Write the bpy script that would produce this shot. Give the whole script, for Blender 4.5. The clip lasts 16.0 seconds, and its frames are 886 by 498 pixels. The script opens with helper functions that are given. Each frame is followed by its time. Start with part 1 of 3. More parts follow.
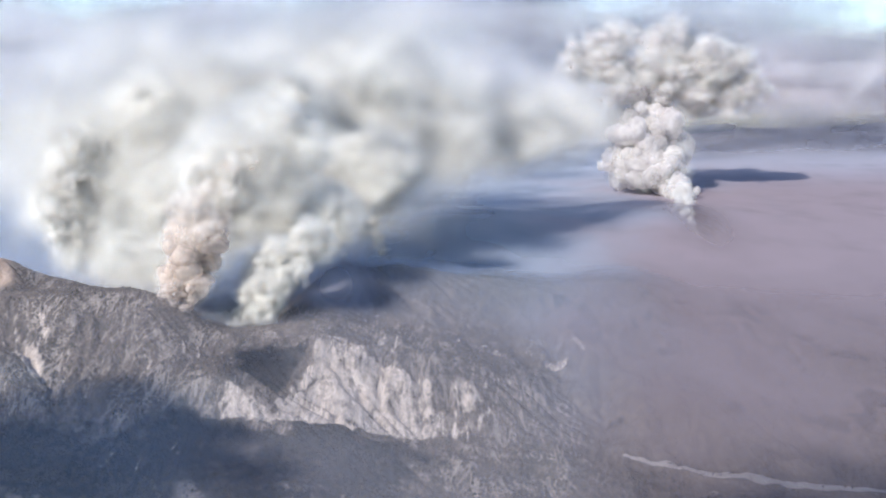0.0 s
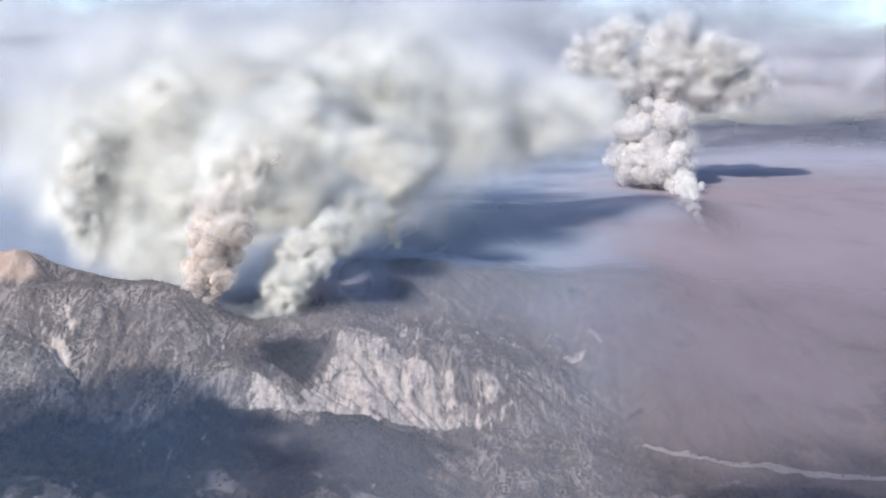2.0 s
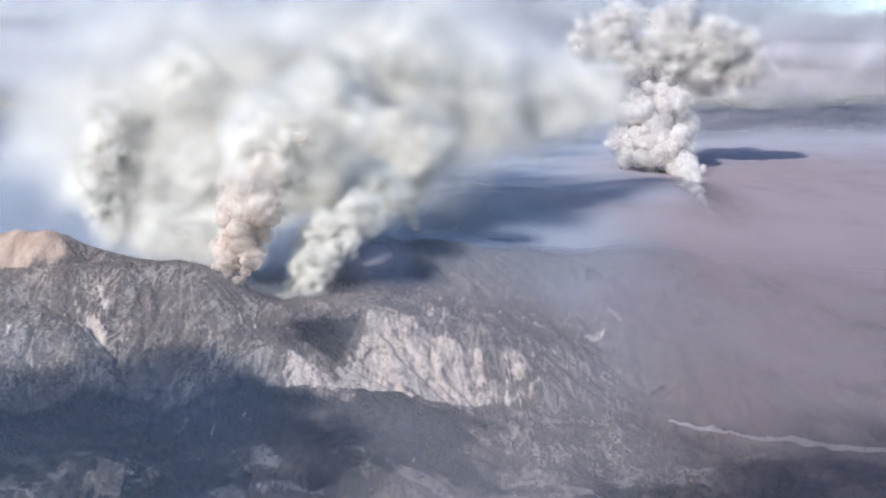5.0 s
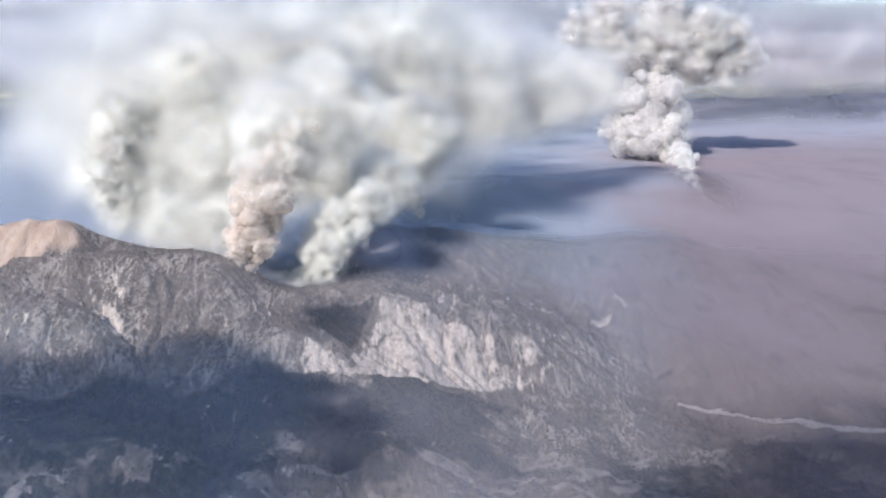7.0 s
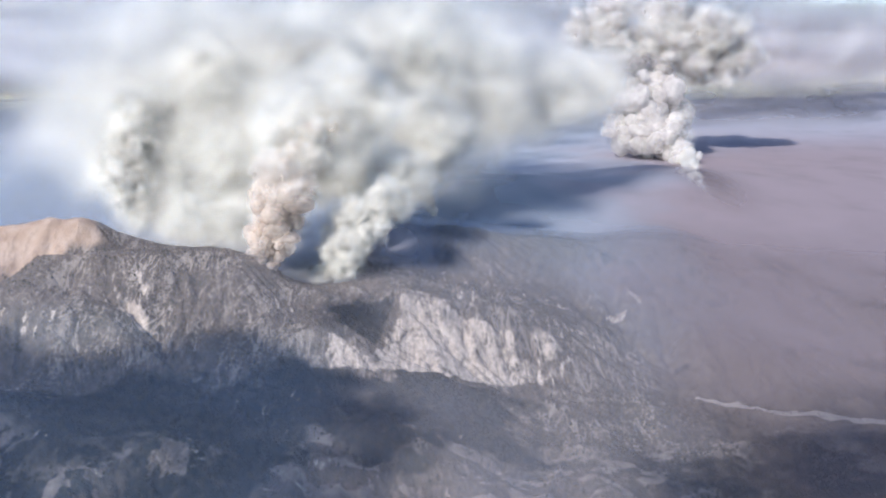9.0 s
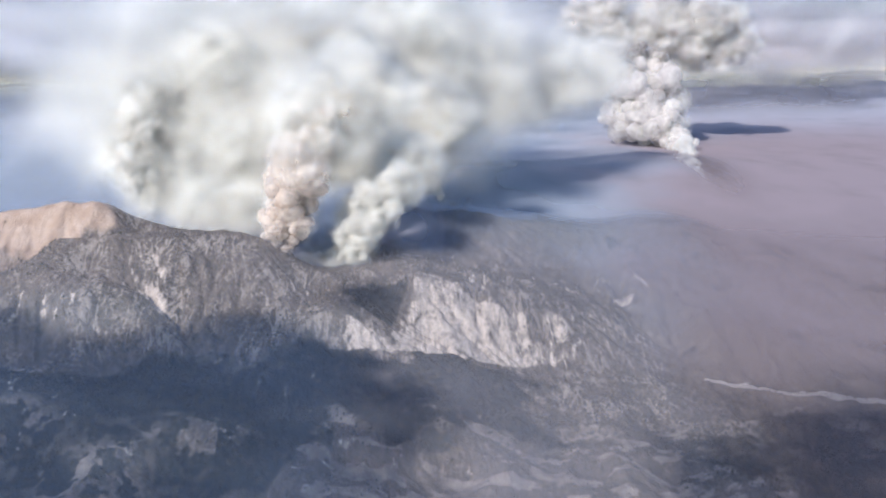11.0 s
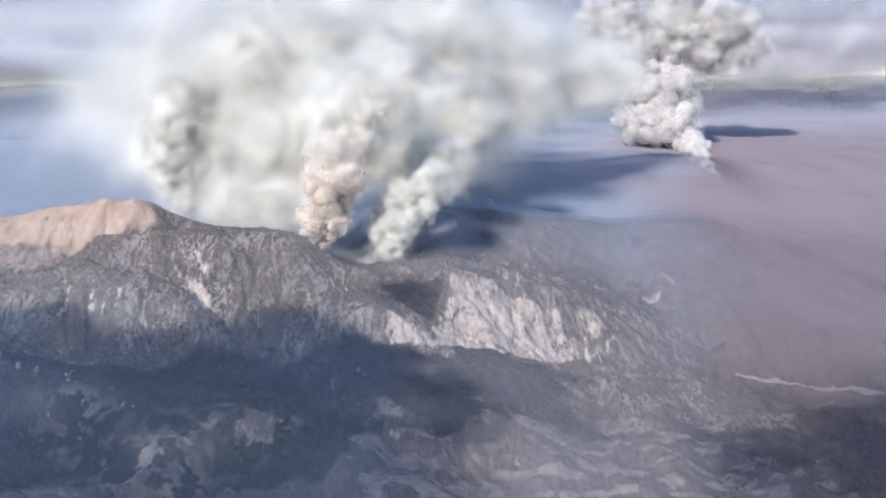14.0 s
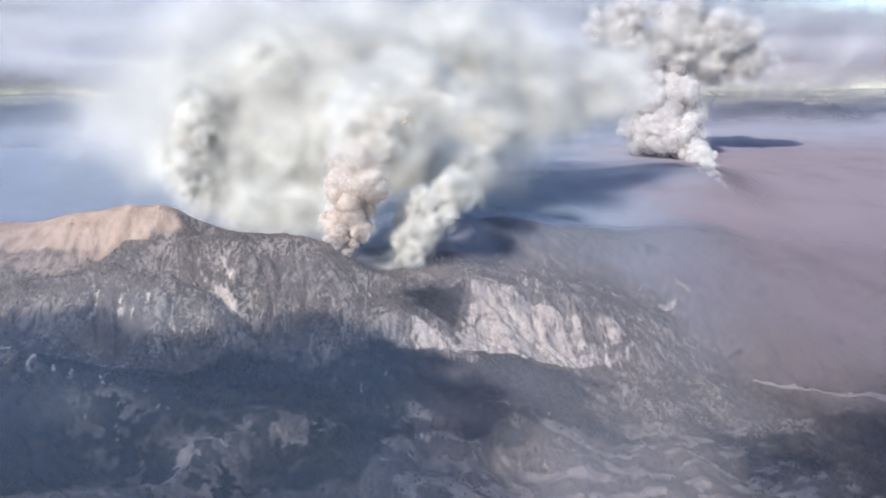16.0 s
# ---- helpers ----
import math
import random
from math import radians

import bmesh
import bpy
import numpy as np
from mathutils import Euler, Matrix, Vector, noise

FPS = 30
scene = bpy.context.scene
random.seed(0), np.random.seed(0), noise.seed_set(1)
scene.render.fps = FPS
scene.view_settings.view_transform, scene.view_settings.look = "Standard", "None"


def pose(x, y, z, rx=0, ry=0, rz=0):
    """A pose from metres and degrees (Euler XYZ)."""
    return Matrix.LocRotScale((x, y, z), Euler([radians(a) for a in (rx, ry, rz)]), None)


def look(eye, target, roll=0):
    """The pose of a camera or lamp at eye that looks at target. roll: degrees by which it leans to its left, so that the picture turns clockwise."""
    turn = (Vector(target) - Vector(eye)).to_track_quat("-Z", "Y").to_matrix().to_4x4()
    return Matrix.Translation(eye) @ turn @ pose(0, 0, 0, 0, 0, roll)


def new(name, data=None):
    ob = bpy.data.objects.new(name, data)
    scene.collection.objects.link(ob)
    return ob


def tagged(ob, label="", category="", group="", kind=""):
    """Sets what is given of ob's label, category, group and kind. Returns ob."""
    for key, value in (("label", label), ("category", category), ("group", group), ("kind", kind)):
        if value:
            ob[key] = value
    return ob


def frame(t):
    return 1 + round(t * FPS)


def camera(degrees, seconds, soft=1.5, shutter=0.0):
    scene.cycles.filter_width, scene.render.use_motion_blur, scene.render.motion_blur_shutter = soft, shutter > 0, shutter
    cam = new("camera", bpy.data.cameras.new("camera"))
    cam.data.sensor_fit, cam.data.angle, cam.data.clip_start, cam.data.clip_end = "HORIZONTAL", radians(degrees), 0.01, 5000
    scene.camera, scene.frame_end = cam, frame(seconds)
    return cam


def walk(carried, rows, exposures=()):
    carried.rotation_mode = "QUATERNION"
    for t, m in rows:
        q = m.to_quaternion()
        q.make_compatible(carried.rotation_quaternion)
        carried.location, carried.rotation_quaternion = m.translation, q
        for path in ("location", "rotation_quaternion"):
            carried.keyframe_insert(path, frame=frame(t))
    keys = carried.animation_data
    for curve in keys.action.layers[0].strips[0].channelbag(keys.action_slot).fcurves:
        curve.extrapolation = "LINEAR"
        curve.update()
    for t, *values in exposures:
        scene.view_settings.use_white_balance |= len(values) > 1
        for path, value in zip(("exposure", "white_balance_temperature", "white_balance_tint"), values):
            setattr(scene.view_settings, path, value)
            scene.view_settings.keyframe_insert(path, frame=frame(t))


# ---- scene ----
cam = camera(49.1, 16.0, soft=2.0)
METRES, EYE, TILT, LEAN, TURN = 400.0, 540.0, -10.0, 0.0, 0.0
ROWS = [
    (0.0, 0.0, 0.0, 0.0, 0.0, 0.0, -0.0),
    (0.5, -0.0318, -0.0087, -0.0023, 0.03, -0.06, -0.02),
    (1.0, -0.0609, -0.016, -0.0061, 0.02, -0.09, -0.07),
    (1.5, -0.0888, -0.0251, -0.0098, -0.23, -0.15, -0.08),
    (2.0, -0.1203, -0.0323, -0.0136, -0.54, -0.22, -0.05),
    (2.5, -0.151, -0.0428, -0.016, -0.79, -0.31, -0.04),
    (3.0, -0.1815, -0.0513, -0.0203, -0.86, -0.41, -0.05),
    (3.5, -0.2125, -0.0599, -0.0237, -0.94, -0.56, -0.07),
    (4.0, -0.2401, -0.0673, -0.0272, -1.03, -0.65, -0.04),
    (6.5, -0.3949, -0.1092, -0.0402, -2.67, -1.7, 0.21),
    (7.0, -0.4231, -0.1186, -0.0421, -2.77, -1.7, 0.28),
    (7.5, -0.4532, -0.1264, -0.0463, -2.74, -1.59, 0.4),
    (8.0, -0.4812, -0.1341, -0.0507, -2.89, -1.51, 0.5),
    (8.5, -0.5106, -0.1437, -0.0554, -3.17, -1.53, 0.52),
    (9.0, -0.5414, -0.1525, -0.059, -3.34, -1.62, 0.48),
    (11.5, -0.6906, -0.1967, -0.0771, -4.5, -2.66, 0.32),
    (12.0, -0.7213, -0.2052, -0.0794, -4.62, -2.92, 0.18),
    (12.5, -0.7509, -0.2128, -0.0821, -4.32, -2.69, 0.2),
    (13.0, -0.7795, -0.2212, -0.0858, -4.45, -2.16, 0.37),
    (13.5, -0.8083, -0.2303, -0.0929, -4.58, -2.02, 0.41),
    (14.0, -0.836, -0.238, -0.0981, -4.65, -2.11, 0.32),
    (14.5, -0.8669, -0.2461, -0.1005, -4.8, -2.23, 0.21),
    (15.0, -0.896, -0.2557, -0.1036, -4.85, -1.96, 0.12),
    (15.5, -0.9227, -0.2661, -0.108, -4.94, -1.64, 0.13),
    (16.0, -0.9537, -0.2736, -0.1118, -5.01, -1.5, 0.11),
]
walk(cam, [(t, pose(0, 0, EYE, TILT, LEAN, TURN) @ pose(METRES * x, METRES * y, METRES * z, 90 + pitch, roll, yaw)) for t, x, y, z, yaw, pitch, roll in ROWS], exposures=[(0.0, 0.5, 6300.0, 10.0), (16.0, 0.5, 6300.0, 10.0)])

scene.cycles.transparent_max_bounces = 96

# ---- light ----
TO_SUN = Vector((-0.5, -0.58, 0.64)).normalized()
ELEVATION = math.asin(TO_SUN.z)
sun = new("sun", bpy.data.lights.new("sun", "SUN"))
sun.data.energy, sun.data.angle, sun.data.color = 4.0, radians(1.4), (1.0, 0.93, 0.86)
sun.matrix_world = look((0, 0, 1500), Vector((0, 0, 1500)) - TO_SUN)

world = bpy.data.worlds.new("smoky_sky")
scene.world = world
world.use_nodes = True
wn, wl = world.node_tree.nodes, world.node_tree.links
sky = wn.new("ShaderNodeTexSky")
sky.sky_type, sky.sun_disc = "NISHITA", False
sky.sun_elevation, sky.sun_rotation = ELEVATION, math.atan2(TO_SUN.x, TO_SUN.y)
sky.altitude, sky.air_density, sky.dust_density, sky.ozone_density = 1500, 1.0, 0.3, 2.2
wl.new(sky.outputs[0], wn["Background"].inputs[0])
wn["Background"].inputs[1].default_value = 0.145


# ---- noise and helpers ----
def lattice(ix, iy, seed):
    h = (ix * 374761393 + iy * 668265263 + seed * 974634777) & 0x7FFFFFFF
    h = ((h ^ (h >> 13)) * 1274126177) & 0x7FFFFFFF
    return ((h ^ (h >> 16)) & 0xFFFF) / 65535.0 * 2 - 1


def value_noise(x, y, seed=0):
    """Smooth noise in -1..1 over arrays."""
    ix, iy = np.floor(x).astype(np.int64), np.floor(y).astype(np.int64)
    fx, fy = x - ix, y - iy
    fx, fy = fx * fx * fx * (fx * (fx * 6 - 15) + 10), fy * fy * fy * (fy * (fy * 6 - 15) + 10)
    a, b = lattice(ix, iy, seed), lattice(ix + 1, iy, seed)
    c, d = lattice(ix, iy + 1, seed), lattice(ix + 1, iy + 1, seed)
    return (a + (b - a) * fx) * (1 - fy) + (c + (d - c) * fx) * fy


def fbm(x, y, octaves=4, seed=0, gain=0.5):
    total, amp = np.zeros_like(x), 1.0
    for k in range(octaves):
        total = total + amp * value_noise(x * 2**k + 17.3 * k, y * 2**k - 9.1 * k, seed + k)
        amp *= gain
    return total


def ridged(x, y, octaves=4, seed=0, gain=0.55):
    total, amp = np.zeros_like(x), 1.0
    for k in range(octaves):
        total = total + amp * (1 - 2 * np.abs(value_noise(x * 2**k + 5.7 * k, y * 2**k + 3.3 * k, seed + k)))
        amp *= gain
    return total


def smooth(a, b, v):
    u = np.clip((v - a) / (b - a), 0, 1)
    return u * u * (3 - 2 * u)


def mesh_from(name, verts, faces, shade=True, **attributes):
    """A mesh from arrays, with point attributes."""
    me = bpy.data.meshes.new(name)
    faces = np.asarray(faces, dtype=np.int32)
    n = faces.shape[1]
    me.vertices.add(len(verts))
    me.vertices.foreach_set("co", np.asarray(verts, dtype=np.float32).ravel())
    me.loops.add(faces.size)
    me.loops.foreach_set("vertex_index", faces.ravel())
    me.polygons.add(len(faces))
    me.polygons.foreach_set("loop_start", np.arange(0, faces.size, n, dtype=np.int32))
    me.update(calc_edges=True)
    me.polygons.foreach_set("use_smooth", np.full(len(faces), shade))
    for key, values in attributes.items():
        me.attributes.new(key, "FLOAT", "POINT").data.foreach_set("value", np.asarray(values, dtype=np.float32))
    return me


def grid_faces(rows, cols):
    r, c = np.meshgrid(np.arange(rows - 1), np.arange(cols - 1), indexing="ij")
    i = (r * cols + c).ravel()
    return np.stack((i, i + 1, i + cols + 1, i + cols), 1)


def unit_ball(level):
    bm = bmesh.new()
    bmesh.ops.create_icosphere(bm, subdivisions=level, radius=1.0)
    v = np.array([p.co for p in bm.verts])
    f = np.array([[p.index for p in face.verts] for face in bm.faces])
    bm.free()
    return v, f


# ---- node helpers ----
class Nodes:
    """Short names for building one material."""

    def __init__(self, name):
        self.material = bpy.data.materials.new(name)
        self.material.use_nodes = True
        self.tree = self.material.node_tree
        self.tree.nodes.clear()
        self.out = self.tree.nodes.new("ShaderNodeOutputMaterial")

    def add(self, kind, **settings):
        node = self.tree.nodes.new(kind)
        for key, value in settings.items():
            setattr(node, key, value)
        return node

    def put(self, socket, value):
        if isinstance(value, bpy.types.NodeSocket):
            self.tree.links.new(value, socket)
        elif isinstance(value, tuple) and len(value) == 3 and socket.type == "RGBA":
            socket.default_value = (*value, 1)
        else:
            socket.default_value = value

    def math(self, op, a, b=0.0, clamp=False):
        node = self.add("ShaderNodeMath", operation=op, use_clamp=clamp)
        self.put(node.inputs[0], a), self.put(node.inputs[1], b)
        return node.outputs[0]

    def mix(self, fac, a, b, blend="MIX"):
        node = self.add("ShaderNodeMix", data_type="RGBA", blend_type=blend)
        self.put(node.inputs[0], fac), self.put(node.inputs[6], a), self.put(node.inputs[7], b)
        return node.outputs[2]

    def ramp(self, value, low, high, a=0.0, b=1.0):
        node = self.add("ShaderNodeMapRange", interpolation_type="SMOOTHSTEP")
        for i, v in enumerate((value, low, high, a, b)):
            self.put(node.inputs[i], v)
        return node.outputs[0]

    def attribute(self, name):
        return self.add("ShaderNodeAttribute", attribute_name=name).outputs["Fac"]

    def position(self, scale=(1, 1, 1)):
        node = self.add("ShaderNodeMapping")
        self.put(node.inputs["Vector"], self.add("ShaderNodeNewGeometry").outputs["Position"])
        node.inputs["Scale"].default_value = scale
        return node.outputs[0]

    def noise(self, scale, detail=4.0, rough=0.55, vector=None, distortion=0.0):
        node = self.add("ShaderNodeTexNoise")
        self.put(node.inputs["Vector"], vector or self.position())
        self.put(node.inputs["Scale"], scale), self.put(node.inputs["Detail"], detail)
        self.put(node.inputs["Roughness"], rough), self.put(node.inputs["Distortion"], distortion)
        return node.outputs[0]

    def surface(self, shader):
        self.tree.links.new(shader, self.out.inputs["Surface"])
        return self.material


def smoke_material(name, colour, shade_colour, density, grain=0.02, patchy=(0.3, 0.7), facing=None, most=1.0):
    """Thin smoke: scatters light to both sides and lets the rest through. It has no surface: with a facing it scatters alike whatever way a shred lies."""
    n = Nodes(name)
    tint = n.mix(n.ramp(n.attribute("tint"), 0.0, 1.0), colour, shade_colour)
    front, back = n.add("ShaderNodeBsdfDiffuse"), n.add("ShaderNodeBsdfTranslucent")
    n.put(front.inputs[0], tint), n.put(back.inputs[0], tint)
    clear, out = n.add("ShaderNodeBsdfTransparent"), n.add("ShaderNodeMixShader")
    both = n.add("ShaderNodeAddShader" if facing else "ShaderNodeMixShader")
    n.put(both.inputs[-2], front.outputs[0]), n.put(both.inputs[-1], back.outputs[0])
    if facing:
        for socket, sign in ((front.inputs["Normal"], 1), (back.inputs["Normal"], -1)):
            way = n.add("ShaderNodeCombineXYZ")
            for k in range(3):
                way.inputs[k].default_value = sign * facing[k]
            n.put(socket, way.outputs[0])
    wisps = n.ramp(n.noise(grain, 2.0, 0.5), patchy[0], patchy[1])
    alpha = n.math("MULTIPLY", n.math("MULTIPLY", n.attribute("dens"), wisps), density, clamp=True)
    alpha = n.math("MINIMUM", alpha, most)
    n.put(out.inputs[0], alpha), n.put(out.inputs[1], clear.outputs[0]), n.put(out.inputs[2], both.outputs[0])
    return n.surface(out.outputs[0])


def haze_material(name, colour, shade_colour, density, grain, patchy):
    """Level-lit sheet standing in for haze over the land; scatters alike whatever the slope."""
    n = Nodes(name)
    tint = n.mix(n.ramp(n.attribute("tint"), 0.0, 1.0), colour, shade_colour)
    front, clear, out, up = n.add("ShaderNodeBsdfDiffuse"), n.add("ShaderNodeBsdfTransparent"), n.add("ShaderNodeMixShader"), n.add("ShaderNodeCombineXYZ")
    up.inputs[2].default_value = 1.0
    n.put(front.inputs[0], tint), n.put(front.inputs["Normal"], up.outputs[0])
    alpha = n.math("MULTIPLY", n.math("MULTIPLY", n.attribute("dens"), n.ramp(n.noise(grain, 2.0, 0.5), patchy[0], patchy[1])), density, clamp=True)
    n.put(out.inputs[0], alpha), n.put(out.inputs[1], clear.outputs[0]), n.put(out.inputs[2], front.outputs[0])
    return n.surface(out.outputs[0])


def billow_material(name, colour, shade_colour, solid, grain=0.06, depth=3.0):
    """Dense rolling smoke, whose edges still let some light through."""
    n = Nodes(name)
    tint = n.mix(n.ramp(n.noise(0.02, 5.0, 0.6), 0.35, 0.7), colour, shade_colour)
    front, back = n.add("ShaderNodeBsdfDiffuse"), n.add("ShaderNodeBsdfTranslucent")
    n.put(front.inputs[0], tint), n.put(back.inputs[0], tint)
    bump = n.add("ShaderNodeBump")
    n.put(bump.inputs["Height"], n.noise(grain, 4.0, 0.55)), n.put(bump.inputs["Distance"], depth)
    n.put(front.inputs["Normal"], bump.outputs[0])
    both, clear, out = n.add("ShaderNodeMixShader"), n.add("ShaderNodeBsdfTransparent"), n.add("ShaderNodeMixShader")
    both.inputs[0].default_value = 0.5
    n.put(both.inputs[1], front.outputs[0]), n.put(both.inputs[2], back.outputs[0])
    n.put(out.inputs[0], n.ramp(n.noise(0.8 * grain, 3.0, 0.55), 0.25, 0.75, solid * 0.5, min(1.0, solid * 1.5)))
    n.put(out.inputs[1], clear.outputs[0]), n.put(out.inputs[2], both.outputs[0])
    return n.surface(out.outputs[0])


def terrain_material():
    n = Nodes("mountain_ground")
    pos = n.position()
    big, mid, fine = n.noise(0.006, 5.0), n.noise(0.035, 5.0, 0.6), n.noise(0.22, 4.0, 0.65)
    streaks = n.noise(1.0, 4.0, 0.6, n.position((0.11, 0.03, 0.045)), 0.8)
    patches = n.noise(0.014, 3.0, 0.6)
    soil = n.mix(n.ramp(mid, 0.3, 0.7), (0.145, 0.118, 0.105), (0.215, 0.175, 0.152))
    scrub = n.mix(n.ramp(big, 0.35, 0.65), (0.068, 0.063, 0.056), (0.108, 0.092, 0.08))
    cover = n.math("ADD", n.math("MULTIPLY", fine, 0.75), n.math("MULTIPLY", streaks, 0.35))
    cover = n.ramp(cover, 0.4, 0.78)
    ground = n.mix(cover, scrub, soil)
    grain = n.noise(1.0, 4.0, 0.7, n.position((0.3, 0.09, 0.1)), 0.3)
    ground = n.mix(n.ramp(grain, 0.52, 0.68, 0.0, 0.26), ground, (0.33, 0.29, 0.26))
    ground = n.mix(n.ramp(grain, 0.32, 0.46, 0.32, 0.0), ground, (0.025, 0.028, 0.025))
    veins = []
    for scale, wide, seed in (((0.04, 0.009, 0.012), 0.05, 0.9), ((0.075, 0.016, 0.02), 0.065, 0.5)):
        line = n.math("ABSOLUTE", n.math("SUBTRACT", n.noise(1.0, 2.0, 0.5, n.position(scale), seed), 0.5))
        veins.append(n.ramp(line, 0.012, wide, 1.0, 0.0))
    vein = n.math("MULTIPLY", n.math("MAXIMUM", veins[0], n.math("MULTIPLY", veins[1], 0.7)), n.attribute("chute"))
    vein = n.math("MULTIPLY", vein, n.ramp(n.math("ADD", patches, n.math("MULTIPLY", n.math("SUBTRACT", fine, 0.5), 0.5)), 0.44, 0.58))
    ground = n.mix(n.math("MULTIPLY", vein, 0.75), ground, (0.45, 0.39, 0.35))
    pale = n.math("MULTIPLY", n.attribute("pale"), n.math("ADD", n.math("MULTIPLY", n.math("SUBTRACT", n.math("ADD", n.math("MULTIPLY", mid, 0.45), n.math("MULTIPLY", fine, 0.55)), 0.5), 3.0), 1.0))
    ground = n.mix(n.ramp(pale, 0.3, 0.85, 0.0, 0.7), ground, n.mix(n.ramp(mid, 0.3, 0.7), (0.21, 0.182, 0.165), (0.38, 0.325, 0.29)))
    # dark colour of the woods, which also paints shade where the mask says so
    forest_and_shade = n.mix(n.ramp(fine, 0.4, 0.65), (0.014, 0.019, 0.02), (0.034, 0.036, 0.034))
    ground = n.mix(n.ramp(n.math("MULTIPLY", n.attribute("forest_and_shade"), n.math("ADD", n.math("MULTIPLY", n.math("SUBTRACT", mid, 0.5), 1.6), 1.0)), 0.25, 0.6), ground, forest_and_shade)
    grass = n.mix(n.ramp(mid, 0.35, 0.7), (0.36, 0.26, 0.2), (0.48, 0.37, 0.3))
    ground = n.mix(n.ramp(n.math("MULTIPLY", n.attribute("tan"), n.math("ADD", n.math("MULTIPLY", n.math("SUBTRACT", mid, 0.5), 1.6), 1.0)), 0.15, 0.75), ground, grass)
    rock = n.mix(n.ramp(n.math("ADD", n.math("MULTIPLY", streaks, 0.5), n.math("MULTIPLY", fine, 0.5)), 0.38, 0.62), (0.29, 0.248, 0.22), (0.59, 0.505, 0.44))
    ragged = n.math("ADD", n.math("MULTIPLY", n.math("SUBTRACT", n.math("ADD", n.math("MULTIPLY", mid, 0.5), n.math("MULTIPLY", streaks, 0.5)), 0.5), 4.6), 1.0)
    ground = n.mix(n.ramp(n.math("MULTIPLY", n.attribute("scar"), ragged), 0.3, 0.85), ground, rock)
    ground = n.mix(n.math("MULTIPLY", n.ramp(n.attribute("wash"), 0.2, 0.7), 0.7), ground, n.mix(fine, (0.36, 0.33, 0.31), (0.52, 0.48, 0.45)))
    bsdf = n.add("ShaderNodeBsdfPrincipled")
    n.put(bsdf.inputs["Base Color"], ground)
    bsdf.inputs["Roughness"].default_value = 0.95
    bsdf.inputs["Specular IOR Level"].default_value = 0.1
    bump = n.add("ShaderNodeBump")
    n.put(bump.inputs["Height"], n.math("ADD", n.math("ADD", fine, mid), streaks)), n.put(bump.inputs["Distance"], 3.0)
    n.put(bsdf.inputs["Normal"], bump.outputs[0])
    return n.surface(bsdf.outputs[0])


